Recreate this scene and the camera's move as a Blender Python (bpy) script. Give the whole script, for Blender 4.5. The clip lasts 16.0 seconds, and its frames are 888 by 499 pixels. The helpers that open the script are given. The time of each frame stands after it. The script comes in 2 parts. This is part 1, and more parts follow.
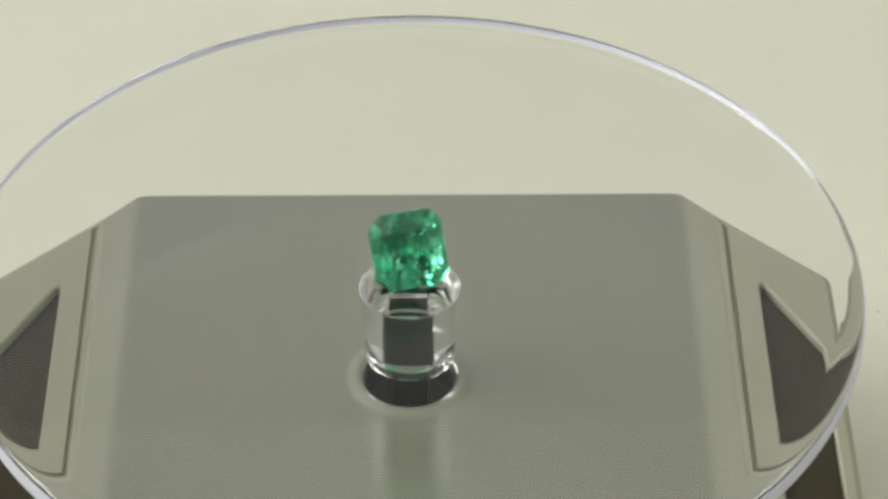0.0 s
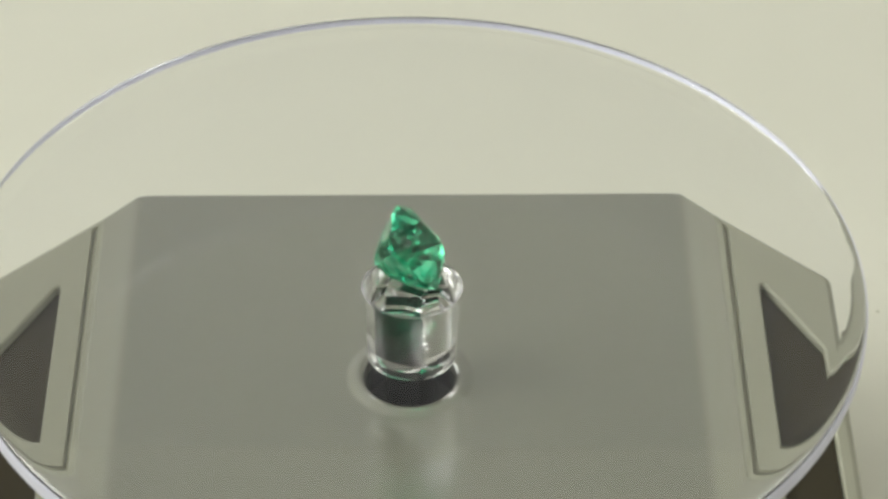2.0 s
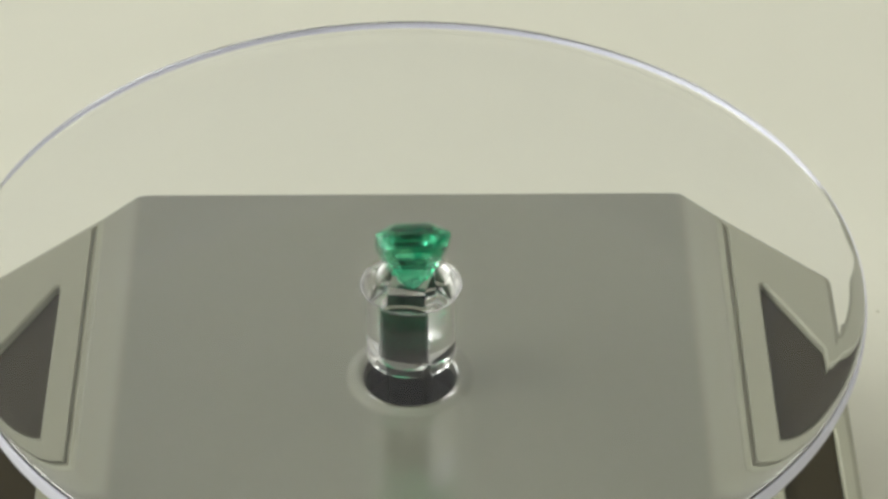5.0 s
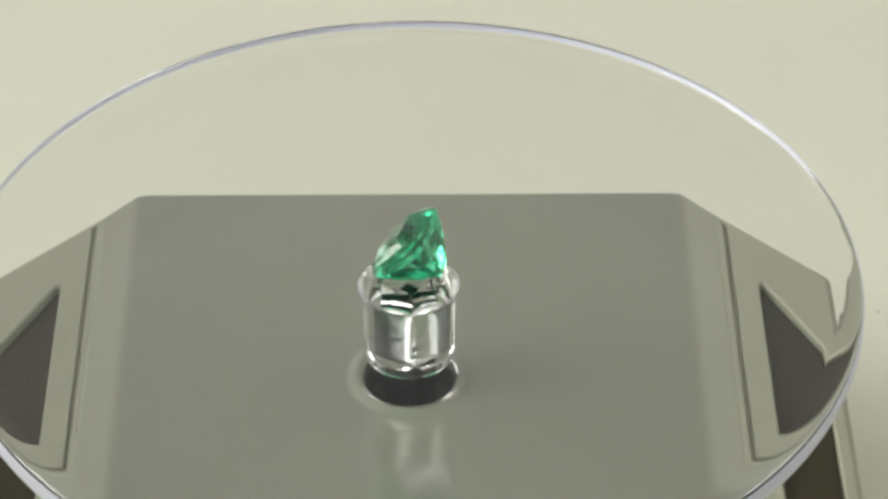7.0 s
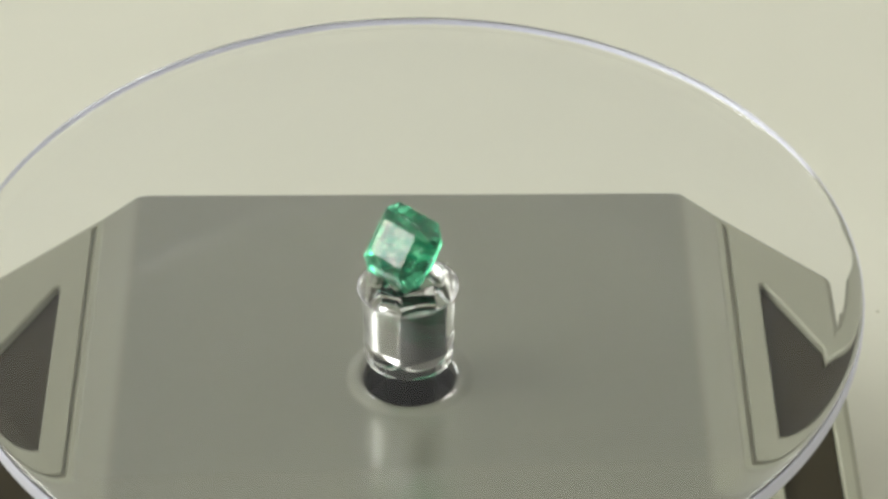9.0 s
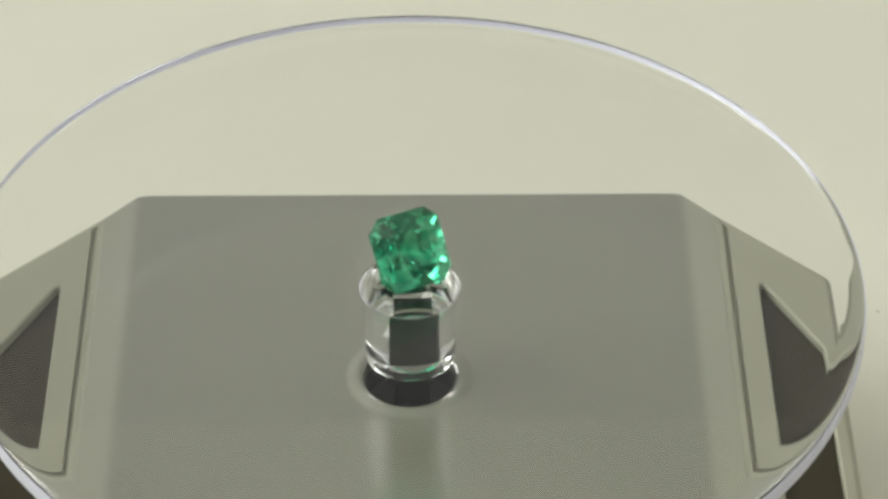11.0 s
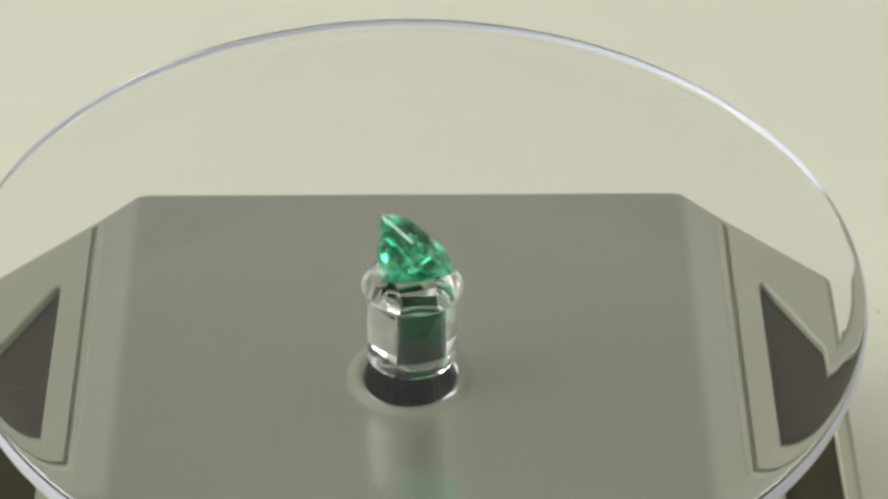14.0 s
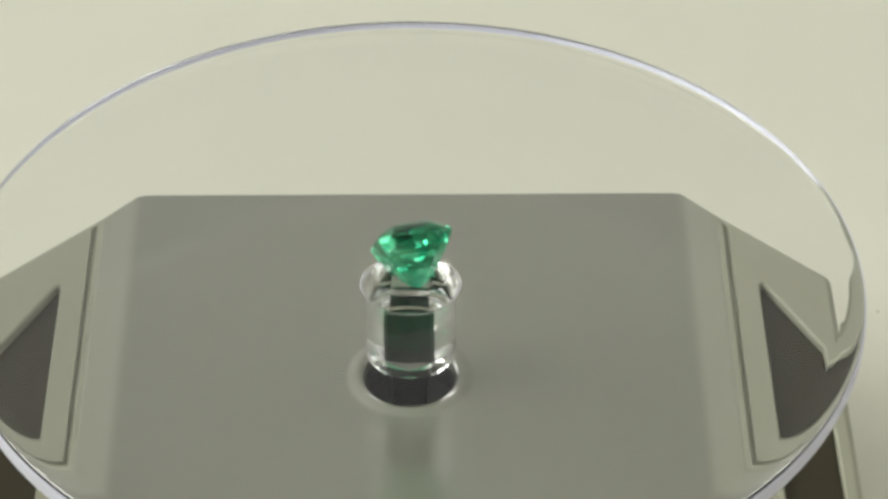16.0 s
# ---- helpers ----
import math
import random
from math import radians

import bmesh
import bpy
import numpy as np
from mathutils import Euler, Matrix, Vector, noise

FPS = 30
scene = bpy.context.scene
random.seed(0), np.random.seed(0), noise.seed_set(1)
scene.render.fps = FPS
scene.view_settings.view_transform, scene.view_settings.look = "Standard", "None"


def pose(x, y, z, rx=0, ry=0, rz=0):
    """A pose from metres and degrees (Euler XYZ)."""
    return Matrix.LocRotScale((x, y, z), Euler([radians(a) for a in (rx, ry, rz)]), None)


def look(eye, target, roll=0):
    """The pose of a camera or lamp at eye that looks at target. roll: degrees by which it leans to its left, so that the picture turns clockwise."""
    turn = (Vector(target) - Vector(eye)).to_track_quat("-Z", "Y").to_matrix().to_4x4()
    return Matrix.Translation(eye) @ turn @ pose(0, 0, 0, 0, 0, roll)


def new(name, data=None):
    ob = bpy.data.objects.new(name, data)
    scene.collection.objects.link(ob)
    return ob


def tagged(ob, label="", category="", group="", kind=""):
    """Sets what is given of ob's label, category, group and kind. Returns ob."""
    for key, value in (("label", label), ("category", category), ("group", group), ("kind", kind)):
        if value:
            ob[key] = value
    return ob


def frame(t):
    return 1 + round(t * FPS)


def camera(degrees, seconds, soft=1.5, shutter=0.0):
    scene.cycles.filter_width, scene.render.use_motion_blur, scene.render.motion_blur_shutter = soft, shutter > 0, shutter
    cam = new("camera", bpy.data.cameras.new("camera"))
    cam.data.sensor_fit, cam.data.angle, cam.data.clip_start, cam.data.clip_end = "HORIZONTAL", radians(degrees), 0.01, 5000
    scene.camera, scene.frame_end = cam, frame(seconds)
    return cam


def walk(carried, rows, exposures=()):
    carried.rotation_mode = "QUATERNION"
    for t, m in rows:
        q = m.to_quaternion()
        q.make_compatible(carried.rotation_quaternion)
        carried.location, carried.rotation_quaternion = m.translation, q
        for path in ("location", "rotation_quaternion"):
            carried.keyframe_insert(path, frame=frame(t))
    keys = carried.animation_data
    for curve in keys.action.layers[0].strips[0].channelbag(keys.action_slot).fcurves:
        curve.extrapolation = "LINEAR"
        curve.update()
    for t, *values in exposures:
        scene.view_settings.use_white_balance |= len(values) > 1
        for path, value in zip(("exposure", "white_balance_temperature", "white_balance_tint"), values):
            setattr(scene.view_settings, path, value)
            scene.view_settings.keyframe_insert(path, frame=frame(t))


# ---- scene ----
ZT = 0.0540            # disc's top above the table
TH = 0.0040            # disc's thickness
ZP = ZT - TH - 0.0166  # deck of the base
AX, AY = 0.0002, 0.0004   # axis of the turntable
SPIN = 33.75           # degrees a second

cam = camera(16.323, 16.0, soft=3.2)
E_ = radians(39.514)
EYE = Vector((-0.00121, -0.41318 * math.cos(E_), ZT + 0.41318 * math.sin(E_)))
P_, Y_ = radians(-39.062), radians(1.0641)
AIM = EYE + Vector((math.sin(Y_) * math.cos(P_), math.cos(Y_) * math.cos(P_), math.sin(P_)))
walk(cam, [(0.0, look(EYE, AIM, 0.086)), (16.0, look(EYE, AIM, 0.086))], exposures=[(0.0, 0.0), (16.0, 0.0)])

# ---- light ----
world = bpy.data.worlds.new("world")
scene.world = world
world.use_nodes = True
wn = world.node_tree
sky = wn.nodes.new("ShaderNodeTexSky")
sky.sky_type = "NISHITA"
sky.sun_disc = False
sky.sun_elevation, sky.sun_rotation = radians(40), radians(-60)
wn.nodes["Background"].inputs["Strength"].default_value = 0.1
wn.links.new(sky.outputs[0], wn.nodes["Background"].inputs["Color"])


def area_lamp(name, w, h, watts, color, m):
    lamp = bpy.data.lights.new(name, "AREA")
    lamp.shape, lamp.size, lamp.size_y = "RECTANGLE", w, h
    lamp.energy, lamp.color = watts, color
    ob = new(name, lamp)
    ob.matrix_basis = m
    return ob


area_lamp("west_window_daylight", 1.20, 0.82, 25.0, (0.970, 0.985, 0.91), look((-1.79, -0.10, 1.21), (0, -0.10, 1.21)))
area_lamp("low_window_daylight", 1.10, 0.90, 17.0, (0.970, 0.985, 0.91), look((-1.79, 1.16, 0.31), (0, 1.16, 0.31)))
area_lamp("east_window_daylight", 1.20, 0.60, 8.0, (0.970, 0.985, 0.91), look((1.79, -0.10, 1.39), (0, -0.10, 1.39)))
# Added fill from overhead, behind the camera; no such source is in view.
area_lamp("ceiling_fill_light", 1.0, 1.0, 1.5, (0.965, 0.965, 0.89), look((-0.1, -0.85, 1.74), (-0.1, -0.85, 0)))
scene.cycles.max_bounces, scene.cycles.transmission_bounces, scene.cycles.glossy_bounces = 28, 28, 12
scene.cycles.blur_glossy = 1.0


# ---- materials ----
def mat(name, color, rough=0.5, metal=0.0, var=0.0, scale=200.0, bump=0.0, bump_scale=900.0, spec=0.5, stain=0.0, stain_scale=30.0):
    m = bpy.data.materials.new(name)
    m.use_nodes = True
    nt = m.node_tree
    b = nt.nodes["Principled BSDF"]
    b.inputs["Base Color"].default_value = (*color, 1)
    b.inputs["Roughness"].default_value = rough
    b.inputs["Metallic"].default_value = metal
    b.inputs["Specular IOR Level"].default_value = spec
    co = nt.nodes.new("ShaderNodeTexCoord")
    if var or stain:
        n1 = nt.nodes.new("ShaderNodeTexNoise")
        n1.inputs["Scale"].default_value, n1.inputs["Detail"].default_value = scale, 6
        n2 = nt.nodes.new("ShaderNodeTexNoise")
        n2.inputs["Scale"].default_value, n2.inputs["Detail"].default_value = stain_scale, 3
        for n in (n1, n2):
            nt.links.new(co.outputs["Object"], n.inputs["Vector"])
        r1 = nt.nodes.new("ShaderNodeMapRange")
        r1.inputs["To Min"].default_value, r1.inputs["To Max"].default_value = 1 - var, 1 + var
        r2 = nt.nodes.new("ShaderNodeMapRange")
        r2.inputs["To Min"].default_value, r2.inputs["To Max"].default_value = 1 - stain, 1 + stain
        nt.links.new(n1.outputs["Fac"], r1.inputs["Value"])
        nt.links.new(n2.outputs["Fac"], r2.inputs["Value"])
        mul = nt.nodes.new("ShaderNodeMath")
        mul.operation = "MULTIPLY"
        nt.links.new(r1.outputs[0], mul.inputs[0])
        nt.links.new(r2.outputs[0], mul.inputs[1])
        mix = nt.nodes.new("ShaderNodeVectorMath")
        mix.operation = "SCALE"
        mix.inputs[0].default_value = color
        nt.links.new(mul.outputs[0], mix.inputs["Scale"])
        nt.links.new(mix.outputs[0], b.inputs["Base Color"])
    if bump:
        nb = nt.nodes.new("ShaderNodeTexNoise")
        nb.inputs["Scale"].default_value, nb.inputs["Detail"].default_value = bump_scale, 4
        nt.links.new(co.outputs["Object"], nb.inputs["Vector"])
        bp = nt.nodes.new("ShaderNodeBump")
        bp.inputs["Strength"].default_value, bp.inputs["Distance"].default_value = bump, 0.0002
        nt.links.new(nb.outputs["Fac"], bp.inputs["Height"])
        nt.links.new(bp.outputs[0], b.inputs["Normal"])
    return m


def clear_mat(name, color, ior, rough=0.0, bump=0.0, bump_scale=300.0):
    m = mat(name, color, rough, bump=bump, bump_scale=bump_scale)
    b = m.node_tree.nodes["Principled BSDF"]
    b.inputs["Transmission Weight"].default_value = 1.0
    b.inputs["IOR"].default_value = ior
    return m


M_TABLE = mat("white_tabletop", (0.80, 0.79, 0.68), 0.45, var=0.015, scale=60, bump=0.03, stain=0.02, stain_scale=4)
M_WALL = mat("wall_paint", (0.80, 0.79, 0.74), 0.9, var=0.02, scale=20, bump=0.05, stain=0.03, stain_scale=2)
# Tones of two unseen walls, chosen for what mirrors in disc and stone.
M_WALL_COOL = mat("cool_unseen_wall", (0.52, 0.52, 0.56), 0.9, var=0.02, scale=20, bump=0.05, stain=0.03, stain_scale=2)
M_WALL_GREY = mat("grey_unseen_wall", (0.20, 0.195, 0.18), 0.9, var=0.02, scale=20, bump=0.05, stain=0.03, stain_scale=2)
M_CEIL = mat("ceiling_paint", (0.82, 0.82, 0.80), 0.9, var=0.02, scale=20, bump=0.05)
M_FLOOR = mat("floor_wood", (0.24, 0.16, 0.10), 0.45, var=0.15, scale=30, bump=0.1, stain=0.15, stain_scale=5)
M_BODY = mat("beige_plastic", (0.335, 0.332, 0.256), 0.42, var=0.02, scale=500, bump=0.03, bump_scale=2500, stain=0.03, stain_scale=40)
M_DECK = mat("grey_satin_deck", (0.196, 0.196, 0.146), 0.28, var=0.008, scale=700, spec=0.9, stain=0.03, stain_scale=35)


M_DECK.node_tree.nodes["Principled BSDF"].inputs["Coat Weight"].default_value = 1.0
M_DECK.node_tree.nodes["Principled BSDF"].inputs["Coat Roughness"].default_value = 0.16
M_DECK.node_tree.nodes["Principled BSDF"].inputs["Coat IOR"].default_value = 2.35


def fade_sides(m, outer, x0, x1):
    """Mixes the deck's grey into beige towards its long sides."""
    nt = m.node_tree
    b = nt.nodes["Principled BSDF"]
    co = nt.nodes.new("ShaderNodeTexCoord")
    sep = nt.nodes.new("ShaderNodeSeparateXYZ")
    nt.links.new(co.outputs["Object"], sep.inputs[0])
    ab = nt.nodes.new("ShaderNodeMath")
    ab.operation = "ABSOLUTE"
    nt.links.new(sep.outputs["X"], ab.inputs[0])
    mr = nt.nodes.new("ShaderNodeMapRange")
    mr.interpolation_type = "SMOOTHSTEP"
    mr.inputs["From Min"].default_value, mr.inputs["From Max"].default_value = x0, x1
    nt.links.new(ab.outputs[0], mr.inputs["Value"])
    mx = nt.nodes.new("ShaderNodeMix")
    mx.data_type = "RGBA"
    mx.inputs[7].default_value = (*outer, 1)
    nt.links.new(mr.outputs[0], mx.inputs[0])
    nt.links.new(b.inputs["Base Color"].links[0].from_socket, mx.inputs[6])
    nt.links.new(mx.outputs[2], b.inputs["Base Color"])


fade_sides(M_DECK, (0.308, 0.305, 0.228), 0.0392, 0.0410)
M_CELL = mat("solar_cell", (0.042, 0.035, 0.020), 0.3, var=0.06, scale=300, bump=0.02, spec=0.35, stain=0.08, stain_scale=60)
M_BLACK = mat("black_plastic", (0.008, 0.008, 0.0085), 0.4, var=0.1, scale=600, bump=0.05)
M_SPINDLE = mat("dull_black_plastic", (0.004, 0.004, 0.0045), 0.55, var=0.1, scale=600, spec=0.04)
M_ACRYLIC = clear_mat("clear_acrylic", (0.97, 0.975, 0.97), 1.49)
# Lavender of the disc's edge, carried by an added shell instead of the acrylic.
M_EDGE = mat("lavender_edge_shell", (0.68, 0.68, 0.80), 0.5, var=0.03, scale=400, stain=0.03, stain_scale=60)
M_GEM = clear_mat("emerald", (0.055, 0.73, 0.36), 1.58, bump=0.02, bump_scale=900.0)


def mottled_depth_tint(m, dark, pale, scale):
    """Cloudy tint noise: the stone's mottling, plus imitated long and short light paths."""
    nt = m.node_tree
    co = nt.nodes.new("ShaderNodeTexCoord")
    n = nt.nodes.new("ShaderNodeTexNoise")
    n.inputs["Scale"].default_value, n.inputs["Detail"].default_value, n.inputs["Roughness"].default_value = scale, 6, 0.65
    nt.links.new(co.outputs["Object"], n.inputs["Vector"])
    ramp = nt.nodes.new("ShaderNodeValToRGB")
    ramp.color_ramp.elements[0].position, ramp.color_ramp.elements[1].position = 0.42, 0.60
    ramp.color_ramp.elements[0].color, ramp.color_ramp.elements[1].color = (*dark, 1), (*pale, 1)
    nt.links.new(n.outputs["Fac"], ramp.inputs[0])
    nt.links.new(ramp.outputs[0], nt.nodes["Principled BSDF"].inputs["Base Color"])


mottled_depth_tint(M_GEM, (0.006, 0.43, 0.21), (0.24, 0.93, 0.56), 700.0)
M_FRAME = mat("white_frame", (0.8, 0.8, 0.78), 0.4)
M_SPECK = mat("dust_speck", (0.5, 0.49, 0.37), 0.8)


# ---- mesh helpers ----
def finish(name, bm, material, parent=None, label="", smooth=False):
    bmesh.ops.recalc_face_normals(bm, faces=bm.faces)
    me = bpy.data.meshes.new(name)
    bm.to_mesh(me)
    bm.free()
    me.materials.append(material)
    for f in me.polygons:
        f.use_smooth = smooth
    ob = new(name, me)
    if parent:
        ob.parent = parent
    if label:
        tagged(ob, label)
    return ob


def part(name, bm, material, parent, label="", smooth=False):
    return finish(name, bm, material, parent, label, smooth)


def ring(bm, pts, z):
    return [bm.verts.new((x, y, z)) for x, y in pts]


def bridge(bm, a, b):
    n = len(a)
    for i in range(n):
        bm.faces.new((a[i], a[(i + 1) % n], b[(i + 1) % n], b[i]))


def circle(r, n=96, cx=0.0, cy=0.0):
    return [(cx + r * math.cos(2 * math.pi * i / n), cy + r * math.sin(2 * math.pi * i / n)) for i in range(n)]


def rounded(poly, r, seg=6):
    """A polygon with its corners rounded."""
    out = []
    n = len(poly)
    for i in range(n):
        p, a, b = Vector(poly[i]), Vector(poly[i - 1]), Vector(poly[(i + 1) % n])
        u, v = (a - p).normalized(), (b - p).normalized()
        half = math.acos(max(-1, min(1, u.dot(v)))) / 2
        d = min(r / math.tan(half), (a - p).length * 0.45, (b - p).length * 0.45)
        rr = d * math.tan(half)
        c = p + (u + v).normalized() * (rr / math.sin(half))
        s, e = p + u * d - c, p + v * d - c
        ang = s.angle_signed(e)
        for k in range(seg + 1):
            w = -ang * k / seg
            out.append((c.x + s.x * math.cos(w) - s.y * math.sin(w), c.y + s.x * math.sin(w) + s.y * math.cos(w)))
    return out


def inset(poly, d):
    """A counter-clockwise polygon moved inwards by d."""
    out = []
    n = len(poly)
    for i in range(n):
        p, a, b = Vector(poly[i]), Vector(poly[i - 1]), Vector(poly[(i + 1) % n])
        e1, e2 = (p - a).normalized(), (b - p).normalized()
        n1, n2 = Vector((-e1.y, e1.x)), Vector((-e2.y, e2.x))
        m = (n1 + n2).normalized()
        q = p + m * (d / max(0.3, m.dot(n1)))
        out.append((q.x, q.y))
    return out


def fill(bm, loops):
    edges = []
    for lp in loops:
        for i in range(len(lp)):
            e = bm.edges.get((lp[i], lp[(i + 1) % len(lp)])) or bm.edges.new((lp[i], lp[(i + 1) % len(lp)]))
            edges.append(e)
    made = bmesh.ops.triangle_fill(bm, use_beauty=True, use_dissolve=False, edges=edges)["geom"]
    holes = [[v.co.xy for v in lp] for lp in loops[1:]]

    def inside(p, poly):
        c = False
        for i in range(len(poly)):
            a, b = poly[i - 1], poly[i]
            if (a.y > p.y) != (b.y > p.y) and p.x < (b.x - a.x) * (p.y - a.y) / (b.y - a.y) + a.x:
                c = not c
        return c
    bad = [f for f in made if isinstance(f, bmesh.types.BMFace) and any(inside(f.calc_center_median(), h) for h in holes)]
    bmesh.ops.delete(bm, geom=bad, context="FACES_ONLY")


def revolve(profile, n=96, closed=False):
    """A body turned from (radius, height) pairs."""
    bm = bmesh.new()
    rows = [ring(bm, circle(r, n), z) for r, z in profile]
    for a, b in zip(rows, rows[1:]):
        bridge(bm, a, b)
    if closed:
        bridge(bm, rows[-1], rows[0])
    else:
        bm.faces.new(rows[0])
        bm.faces.new(rows[-1])
    return bm


def box(x0, y0, z0, x1, y1, z1, bevel=0.0):
    bm = bmesh.new()
    bmesh.ops.create_cube(bm, size=1)
    for v in bm.verts:
        v.co = Vector(((x0 + x1) / 2 + v.co.x * (x1 - x0), (y0 + y1) / 2 + v.co.y * (y1 - y0), (z0 + z1) / 2 + v.co.z * (z1 - z0)))
    if bevel:
        bmesh.ops.bevel(bm, geom=bm.edges[:], offset=bevel, segments=2, affect="EDGES")
    return bm


# ---- room: unseen, added for light and reflections ----
RX0, RX1, RY0, RY1, RZ0, RZ1 = -1.8, 1.8, -1.8, 1.8, -0.74, 1.80
tagged(finish("floor", box(RX0, RY0, RZ0 - 0.1, RX1, RY1, RZ0), M_FLOOR), "brown wooden floor of the room", "floor", kind="structure")
tagged(finish("ceiling", box(RX0, RY0, RZ1, RX1, RY1, RZ1 + 0.1), M_CEIL), "plain white painted ceiling", "ceiling", kind="structure")
for nm, b in (("wall_north", (RX0, RY1, RZ0, RX1, RY1 + 0.12, RZ1)), ("wall_south", (RX0, RY0 - 0.12, RZ0, RX1, RY0, RZ1))):
    # Both walls are out of view; their tones shape the reflections.
    paint, words = (M_WALL_COOL, "unseen cool light grey wall, added for reflections") if nm == "wall_north" else (M_WALL, "plain off-white painted wall")
    if nm == "wall_south":
        paint, words = M_WALL_GREY, "unseen dark grey wall, added to darken reflections"
    tagged(finish(nm, box(*b), paint), words, "wall", kind="structure")


def window_wall(name, holes, length, m):
    """A wall along x with framed windows: each hole is (window's name, from x, to x, from z, to z), in order along the wall."""
    bm = bmesh.new()
    blocks, x = [], -length
    for _, lo, hi, z0, z1 in holes:
        blocks += [(x, 0, RZ0, lo, 0.12, RZ1), (lo, 0, RZ0, hi, 0.12, z0), (lo, 0, z1, hi, 0.12, RZ1)]
        x = hi
    for b in blocks + [(x, 0, RZ0, length, 0.12, RZ1)]:
        t = box(*b)
        me = bpy.data.meshes.new("t")
        t.to_mesh(me)
        t.free()
        bm.from_mesh(me)
        bpy.data.meshes.remove(me)
    wall = tagged(finish(name, bm, M_WALL), "plain off-white painted wall with window openings", "wall", kind="structure")
    wall.matrix_basis = m
    for window, lo, hi, z0, z1 in holes:
        win = tagged(new(window), "white-framed window letting in daylight", "window", kind="structure")
        win.matrix_basis = m
        for b in ((lo, 0.03, z0, lo + 0.05, 0.07, z1), (hi - 0.05, 0.03, z0, hi, 0.07, z1), (lo + 0.05, 0.03, z0, hi - 0.05, 0.07, z0 + 0.05), (lo + 0.05, 0.03, z1 - 0.05, hi - 0.05, 0.07, z1)):
            part("window_frame", box(*b, bevel=0.003), M_FRAME, win)


window_wall("wall_west", [("window_1", -0.74, 0.54, 0.76, 1.66), ("window_3", 0.58, 1.74, -0.18, 0.80)], 1.8, pose(RX0, 0, 0, 0, 0, 90))
window_wall("wall_east", [("window_2", -0.54, 0.74, 1.05, 1.73)], 1.8, pose(RX1, 0, 0, 0, 0, -90))
# Housing that goes with the added overhead fill.
fill_panel = tagged(new("added_ceiling_panel"), "unseen square white ceiling panel, added for fill light", "ceiling lamp")
fill_panel.location = (-0.1, -0.85, RZ1)
part("housing", box(-0.53, -0.53, -0.05, 0.53, 0.53, 0.0, 0.004), M_FRAME, fill_panel)

# ---- table ----
table = tagged(new("table"), "plain off-white table top under the turntable", "table")
table.location = (0, 0.15, RZ0)
H = -RZ0
part("tabletop", box(-0.8, -0.55, H - 0.03, 0.8, 0.6, H, 0.003), M_TABLE, table)
for sx in (-0.74, 0.74):
    for sy in (-0.49, 0.54):
        part("leg", box(sx - 0.025, sy - 0.025, 0.0, sx + 0.025, sy + 0.025, H - 0.03, 0.003), M_FRAME, table)

# ---- turntable base ----
base = tagged(new("display_stand"), "beige plastic display turntable base with dark solar panels, on the table", "display stand")
base.location = (0.0001, 0.0002, 0.0)
base.rotation_euler = (0, 0, radians(-0.50))
BX, BY, CH = 0.0601, 0.0415, 0.0203
OUT = rounded([(BX, -BY + CH - 0.004), (BX, BY - CH), (BX - CH - 0.0005, BY), (-BX + CH + 0.0005, BY), (-BX, BY - CH), (-BX, -BY + CH - 0.004), (-BX + CH, -BY - 0.004), (BX - CH, -BY - 0.004)], 0.0022)
PX = 0.0446            # edge of the deck
PANEL = [(0.0495, -0.0310), (0.0579, -0.0250), (0.0578, 0.0060), (0.0495, 0.0220)]
HOLE = 0.0083


def mirrored(poly):
    return [(-x, y) for x, y in reversed(poly)]


def base_body():
    bm = bmesh.new()
    low = ring(bm, OUT, 0.0006)
    prev = low
    for d, z in ((0.0, ZP - 0.0012), (0.0001, ZP - 0.0007), (0.0004, ZP - 0.00025), (0.0009, ZP)):
        cur = ring(bm, inset(OUT, d), z)
        bridge(bm, prev, cur)
        prev = cur
    bm.faces.new(low)
    loops = [prev]
    # pockets for the panels
    for poly in (PANEL, mirrored(PANEL)):
        pr = rounded(poly, 0.0006, 4)
        a = ring(bm, pr, ZP)
        b = ring(bm, inset(pr, 0.0002), ZP - 0.0003)
        c = ring(bm, inset(pr, 0.00025), ZP - 0.0018)
        bridge(bm, a, b)
        bridge(bm, b, c)
        bm.faces.new(c)
        loops.append(a)
    # joint grooves beside the panels
    for s in (1, -1):
        x0, y0, y1 = 0.0460, -0.034, 0.0333
        g = [(x0 - 0.0005, y0), (x0 + 0.0002, y0), (x0 + 0.0003, y1 - 0.0004), (x0 - 0.0006, y1 + 0.0005)]
        h = [(x0 - 0.0001, y0 + 0.0002), (x0 + 0.0002, y0 + 0.0002), (x0 + 0.0002, y1 - 0.0006), (x0 - 0.0001, y1 - 0.0003)]
        if s == -1:
            g, h = mirrored(g), mirrored(h)
        a = ring(bm, g, ZP)
        c = ring(bm, h, ZP - 0.0007)
        bridge(bm, a, c)
        bm.faces.new(c)
        loops.append(a)
    # opening under the deck
    a = ring(bm, circle(0.0095, 48), ZP)
    c = ring(bm, circle(0.0095, 48), ZP - 0.006)
    bridge(bm, a, c)
    bm.faces.new(c)
    loops.append(a)
    fill(bm, loops)
    return bm


part("body", base_body(), M_BODY, base)


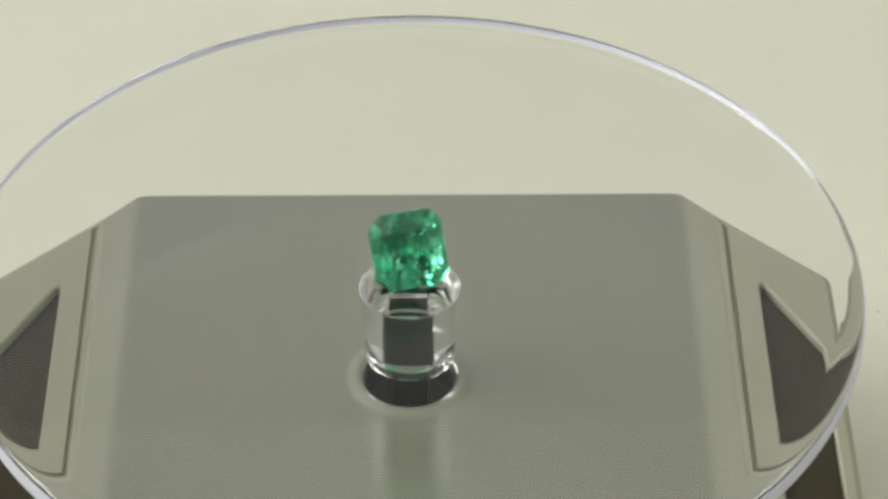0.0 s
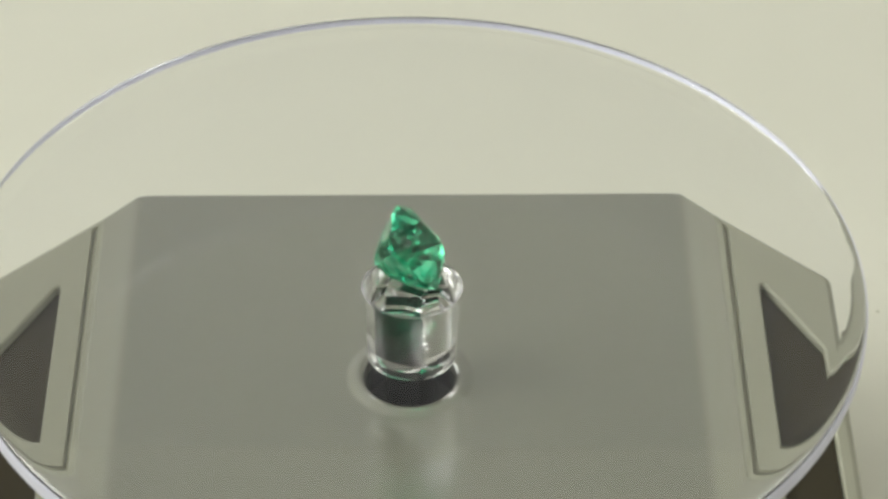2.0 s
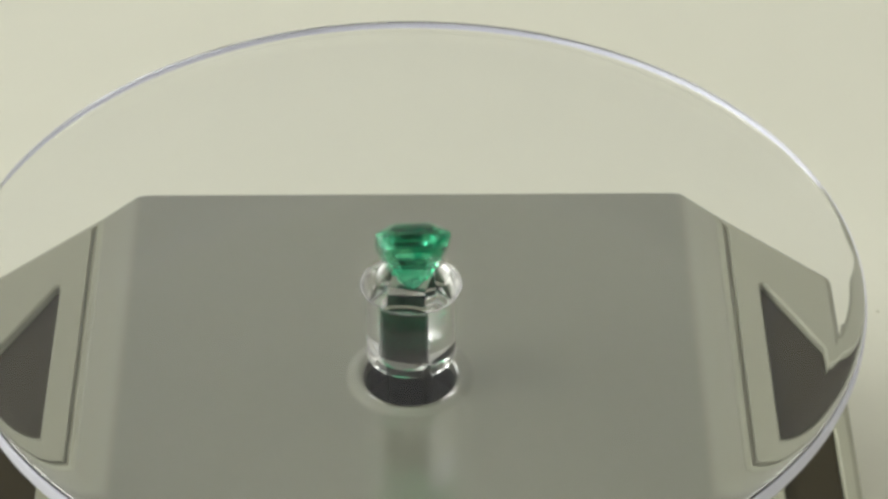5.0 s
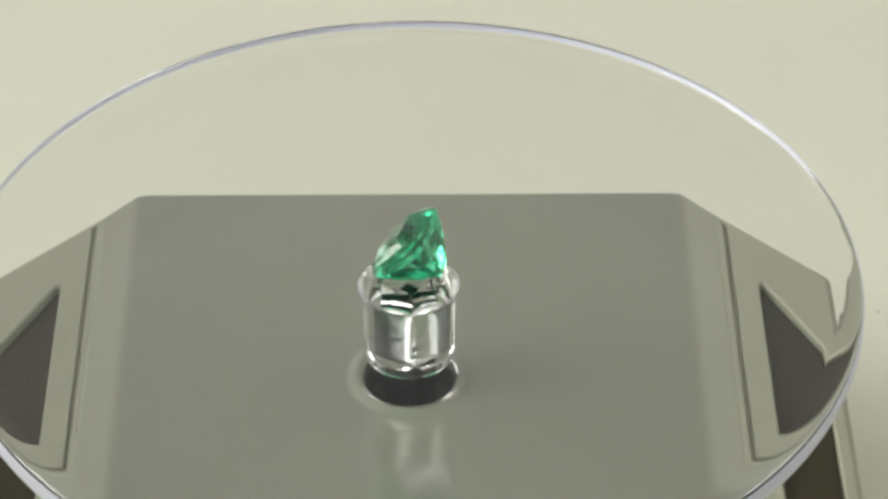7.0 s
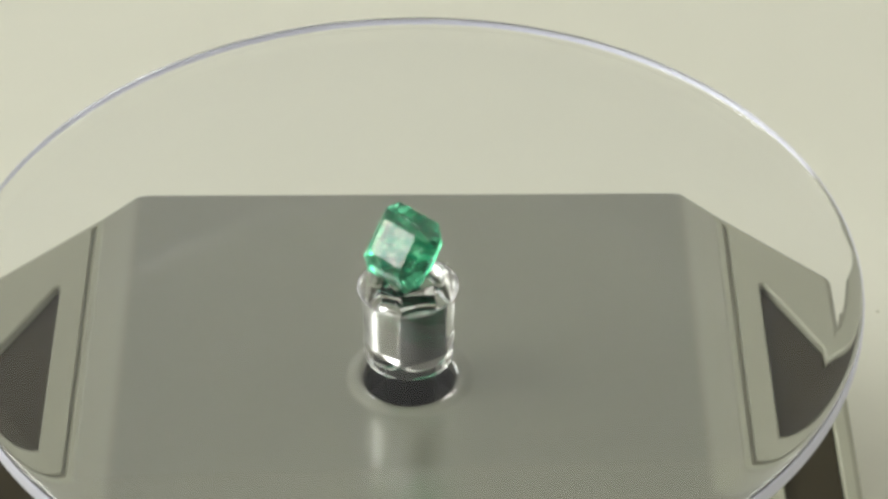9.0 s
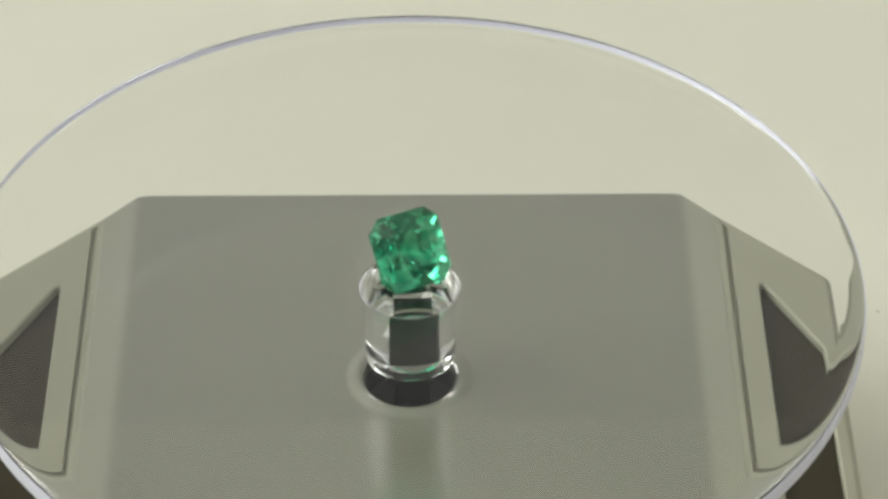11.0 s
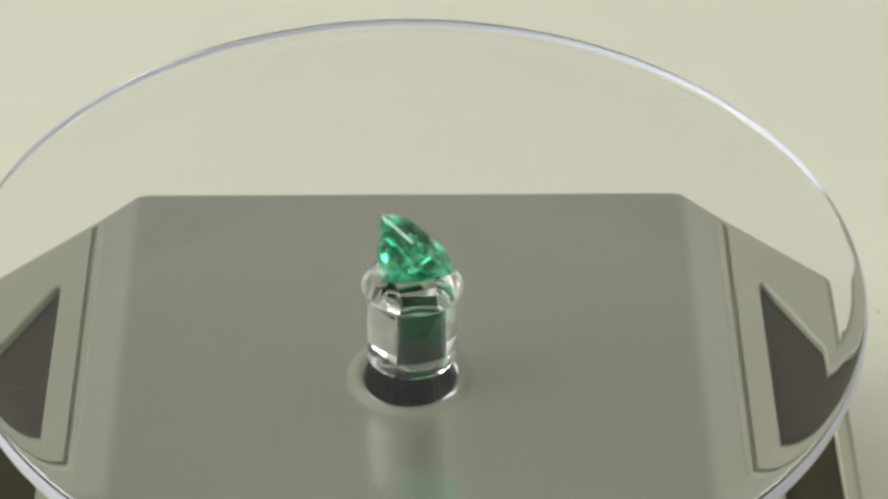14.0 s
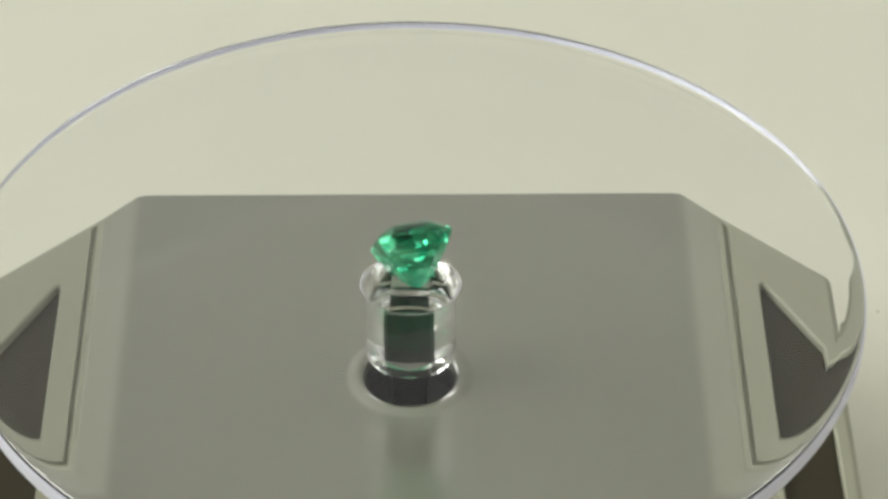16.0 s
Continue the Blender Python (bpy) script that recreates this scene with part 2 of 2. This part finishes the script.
def deck():
    bm = bmesh.new()
    k = BX - CH
    out = rounded([(PX, -BY + 0.002), (PX, BY - (PX - k) - 0.0013), (k, BY - 0.0009), (-k, BY - 0.0009), (-PX, BY - (PX - k) - 0.0013), (-PX, -BY + 0.002), (-k, -BY - 0.003), (k, -BY - 0.003)], 0.0012)
    a = ring(bm, out, ZP + 0.00001)
    c = ring(bm, inset(out, 0.0001), ZP + 0.00006)
    bridge(bm, a, c)
    rows = [ring(bm, circle(r, 96, 0, AY), ZP + z) for r, z in ((HOLE + 0.0006, 0.00006), (HOLE + 0.0002, 0.00014), (HOLE - 0.0002, 0.00030), (HOLE - 0.0006, 0.00045), (HOLE - 0.0010, 0.00052), (HOLE - 0.0014, 0.00046), (HOLE - 0.0017, 0.0003), (HOLE - 0.0019, 0.0001), (HOLE - 0.0020, -0.0016))]
    h = rows[0]
    for p, q in zip(rows, rows[1:]):
        bridge(bm, p, q)
    fill(bm, [c, h])
    return bm


part("deck", deck(), M_DECK, base, "grey satin deck with a raised collar round its hole", smooth=False)
for poly in (PANEL, mirrored(PANEL)):
    bm = bmesh.new()
    pr = inset(rounded(poly, 0.0006, 4), 0.0004)
    a = ring(bm, pr, ZP - 0.0017)
    b = ring(bm, pr, ZP - 0.0013)
    bridge(bm, a, b)
    bm.faces.new(b)
    part("solar_panel", bm, M_CELL, base, "dark brown solar panel")
well = revolve([(0.0066, ZP - 0.0018), (0.0063, ZP - 0.0018), (0.0062, ZP - 0.0052), (0.0001, ZP - 0.0052), (0.0001, ZP - 0.0056), (0.0066, ZP - 0.0056)], 64, closed=True)
w = part("well", well, M_BLACK, base, "black well under the spindle")
w.location = (0, AY, 0)
for sx in (-0.045, 0.045):
    for sy in (-0.032, 0.028):
        f = part("foot", revolve([(0.003, 0.0), (0.0034, 0.0008)], 24), M_BLACK, base)
        f.location = (sx, sy, 0)
# square spindle, which turns
SQ, SQ_TOP = 0.00565, 0.0051
ZS = -0.0026           # roof of the disc's socket, below its top
shaft = part("spindle", box(-0.00246, -0.00246, ZP - 0.0051, 0.00246, 0.00246, ZT + ZS - 0.0034, 0.0002), M_SPINDLE, base, "black square spindle")

# ---- disc ----
R = 0.0606             # radius over the rounded edge
ZB = -TH - 0.0120      # lower end of the boss, below the disc's top
RIM = 12               # steps round the edge
EDGE = [(R, -0.0030), (R - 0.0001, -0.0034), (R - 0.00035, -0.0037), (R - 0.0007, -0.0039), (R - 0.0011, -TH)]   # its lower end


def disc_mesh():
    """Disc with a rounded rim and boss moulded in one, with a slightly tapered square socket from below."""
    prof = [(R - 0.0032 + 0.0032 * math.sin(math.pi / 2 * k / RIM), -0.0013 + 0.0013 * math.cos(math.pi / 2 * k / RIM)) for k in range(RIM + 1)]
    prof += EDGE
    prof += [(0.00685, -TH), (0.00672, -TH - 0.00006), (0.00657, -TH - 0.00018), (0.00644, -TH - 0.00038), (0.00634, -TH - 0.0007), (0.00627, -TH - 0.0013),
             (0.00622, -TH - 0.0026), (0.00618, -TH - 0.0060), (0.00615, ZB + 0.0010), (0.00613, ZB + 0.0003), (0.00606, ZB + 0.0001), (0.00596, ZB)]
    bm = bmesh.new()
    n = 240
    rows = [ring(bm, circle(r, n), z) for r, z in prof]
    for a, b in zip(rows, rows[1:]):
        bridge(bm, a, b)
    bm.faces.new(rows[0])

    def square(s):
        return [(s, -s), (s, s), (-s, s), (-s, -s)]
    top = ring(bm, square(SQ_TOP / 2), ZS)
    mid = ring(bm, square(SQ / 2), ZB + 0.0014)
    mouth = ring(bm, circle(0.0048, 32), ZB + 0.0010)
    bot = ring(bm, circle(0.0048, 32), ZB)
    bridge(bm, top, mid)
    fill(bm, [mouth, mid])
    bridge(bm, mouth, bot)
    bm.faces.new(top)
    fill(bm, [rows[-1], bot])
    return bm


disc = tagged(new("acrylic_disc"), "round clear acrylic disc with a socketed boss, on the stand", "disc")


def piece_of(f):
    """Which part of the moulding a face belongs to."""
    c = f.calc_center_median()
    rad = math.hypot(c.x, c.y)
    if rad > R - 0.0032:
        return "rim"
    if c.z < -TH - 0.00001 and 0.0052 < rad < 0.0070:
        return "boss"
    if rad < 0.0062 and c.z < -0.001:
        return "socket"
    return "plate"


whole = disc_mesh()
bmesh.ops.recalc_face_normals(whole, faces=whole.faces)
kinds = [piece_of(f) for f in whole.faces]
for kind, material, words in (("plate", M_ACRYLIC, ""), ("rim", M_ACRYLIC, "polished rounded acrylic rim"), ("boss", M_ACRYLIC, "clear round boss"), ("socket", M_ACRYLIC, "clear square socket")):
    bm = whole.copy()
    bm.faces.ensure_lookup_table()
    bmesh.ops.delete(bm, geom=[f for f, k in zip(bm.faces, kinds) if k != kind], context="FACES")
    me = bpy.data.meshes.new(kind)
    bm.to_mesh(me)
    bm.free()
    me.materials.append(material)
    round_ = kind in ("rim", "boss")
    for f in me.polygons:
        f.use_smooth = round_ and abs(f.normal.z) < 0.99
    if round_:
        me.set_sharp_from_angle(angle=radians(40))
    ob = new(kind, me)
    ob.parent = disc
    ob.visible_shadow = False
    if words:
        tagged(ob, words)
whole.free()


def added_edge_shell():
    """Thin frosted shell added for the edge's lavender look, just clear of the disc."""
    side = [(R - 0.0032 + 0.0032 * math.sin(math.pi / 2 * k / RIM), -0.0013 + 0.0013 * math.cos(math.pi / 2 * k / RIM)) for k in range(10, RIM + 1)] + EDGE[:4]
    out = [(r + 0.00011, z) for r, z in side]
    inn = [(r + 0.00003, z) for r, z in reversed(side)]
    return revolve(out + inn, 240, closed=True)


edge_shell_ob = part("added_edge_shell", added_edge_shell(), M_EDGE, disc, "added frosted pale lavender shell round the disc's edge", smooth=True)
edge_shell_ob.data.set_sharp_from_angle(angle=radians(40))
edge_shell_ob.visible_shadow = False


# ---- gemstone ----
def gem_mesh():
    rnd = random.Random(4)
    HX, HY, CR, PV = 0.00496, 0.00512, 0.00190, 0.0066

    def octagon(s, z, cut, mid=0.0, lean=0.0, j=0.008):
        """A square with cut corners; mid lifts the middle of each side a little, which splits its facet."""
        out = []
        for q in range(4):
            for u in (-1 + 2 * cut, 0.0, 1 - 2 * cut):
                if u == 0.0 and not mid:
                    continue
                x, y = 1.0 + (mid if u == 0.0 else 0.0), u
                for _ in range(q):
                    x, y = -y, x
                k = s * (1 + rnd.uniform(-j, j))
                out.append(Vector((HX * k * x + 0.0002 * lean, HY * k * y + 0.0006 * lean, z)))
        return out

    pts = [Vector((HX * 0.47 * x, HY * 0.47 * y, CR)) for x, y in ((1, 1), (-1, 1), (-1, -1), (1, -1))]
    pts += octagon(0.72, CR * 0.72, 0.18, 0.02)
    pts += octagon(0.90, CR * 0.38, 0.17)
    pts += octagon(1.00, 0.0002, 0.165, 0.0, 0.0, 0.004)
    pts += octagon(1.00, -0.0002, 0.165, 0.0, 0.0, 0.004)
    pts += octagon(0.92, -0.15 * PV, 0.17, 0.018)
    pts += octagon(0.82, -0.30 * PV, 0.18)
    pts += octagon(0.70, -0.46 * PV, 0.17, 0.025, 0.3)
    pts += octagon(0.57, -0.61 * PV, 0.19, 0.0, 0.5)
    pts += octagon(0.40, -0.78 * PV, 0.21, 0.03, 0.7, 0.015)
    pts += octagon(0.20, -0.93 * PV, 0.24, 0.0, 0.9, 0.02)
    pts += octagon(0.06, -PV, 0.25, 0.0, 1.0, 0.02)
    bm = bmesh.new()
    for p in pts:
        bm.verts.new(p)
    bmesh.ops.convex_hull(bm, input=bm.verts[:])
    bmesh.ops.dissolve_limit(bm, angle_limit=radians(1.5), verts=bm.verts[:], edges=bm.edges[:])
    heights = [f.calc_center_median().z for f in bm.faces]
    tilt = Matrix.Rotation(radians(50.3), 4, "X")
    bm.transform(tilt)
    lo = min(v.co.z for v in bm.verts)
    bm.transform(Matrix.Translation((-0.0002, -0.0006, -lo)))
    bmesh.ops.recalc_face_normals(bm, faces=bm.faces)
    return bm, heights


gem = tagged(new("gemstone"), "green cut-cornered square emerald standing tilted on the disc", "gemstone")
cut, heights = gem_mesh()
top = max(heights)
for kind, lo, hi, words in (("table_facet", top - 0.0001, 1.0, "flat mirror-bright table"), ("crown", 0.00012, top - 0.0001, "faceted green crown"), ("girdle", -0.00012, 0.00012, ""), ("pavilion", -1.0, -0.00012, "deep faceted green pavilion")):
    bm = cut.copy()
    bmesh.ops.delete(bm, geom=[f for f, z in zip(bm.faces, heights) if not lo < z <= hi], context="FACES")
    me = bpy.data.meshes.new(kind)
    bm.to_mesh(me)
    bm.free()
    me.materials.append(M_GEM)
    ob = new(kind, me)
    ob.parent = gem
    if words:
        tagged(ob, words)
cut.free()

# speck on the table
sp = revolve([(0.00015, 0.0), (0.0003, 0.0001), (0.00015, 0.0002)], 8)
speck = tagged(finish("crumb", sp, M_SPECK), "tiny dark crumb on the table", "crumb")
speck.location = (0.0745, 0.0548, 0.0)


# ---- what turns ----
LOW = radians(-101)    # where the disc hangs lowest, in its own turn
SWAY = Matrix.Translation((0.00034 * math.cos(LOW), 0.00034 * math.sin(LOW), 0)) @ Matrix.Rotation(radians(0.75), 4, Vector((-math.sin(LOW), math.cos(LOW), 0)))


def motions():
    times = [i * 0.5 for i in range(33)]

    def turn(t, extra=0.0):
        return Matrix.Rotation(radians(SPIN * t + extra), 4, "Z")
    walk(disc, [(t, Matrix.Translation((AX, AY, ZT)) @ turn(t, -4.0) @ SWAY) for t in times])
    walk(gem, [(t, Matrix.Translation((AX, AY, ZT + 0.00002)) @ turn(t, -4.0) @ SWAY @ turn(0, 16.8)) for t in times])
    walk(shaft, [(t, Matrix.Translation((AX - 0.0001, AY, 0.0)) @ turn(t, -4.0)) for t in times])


motions()
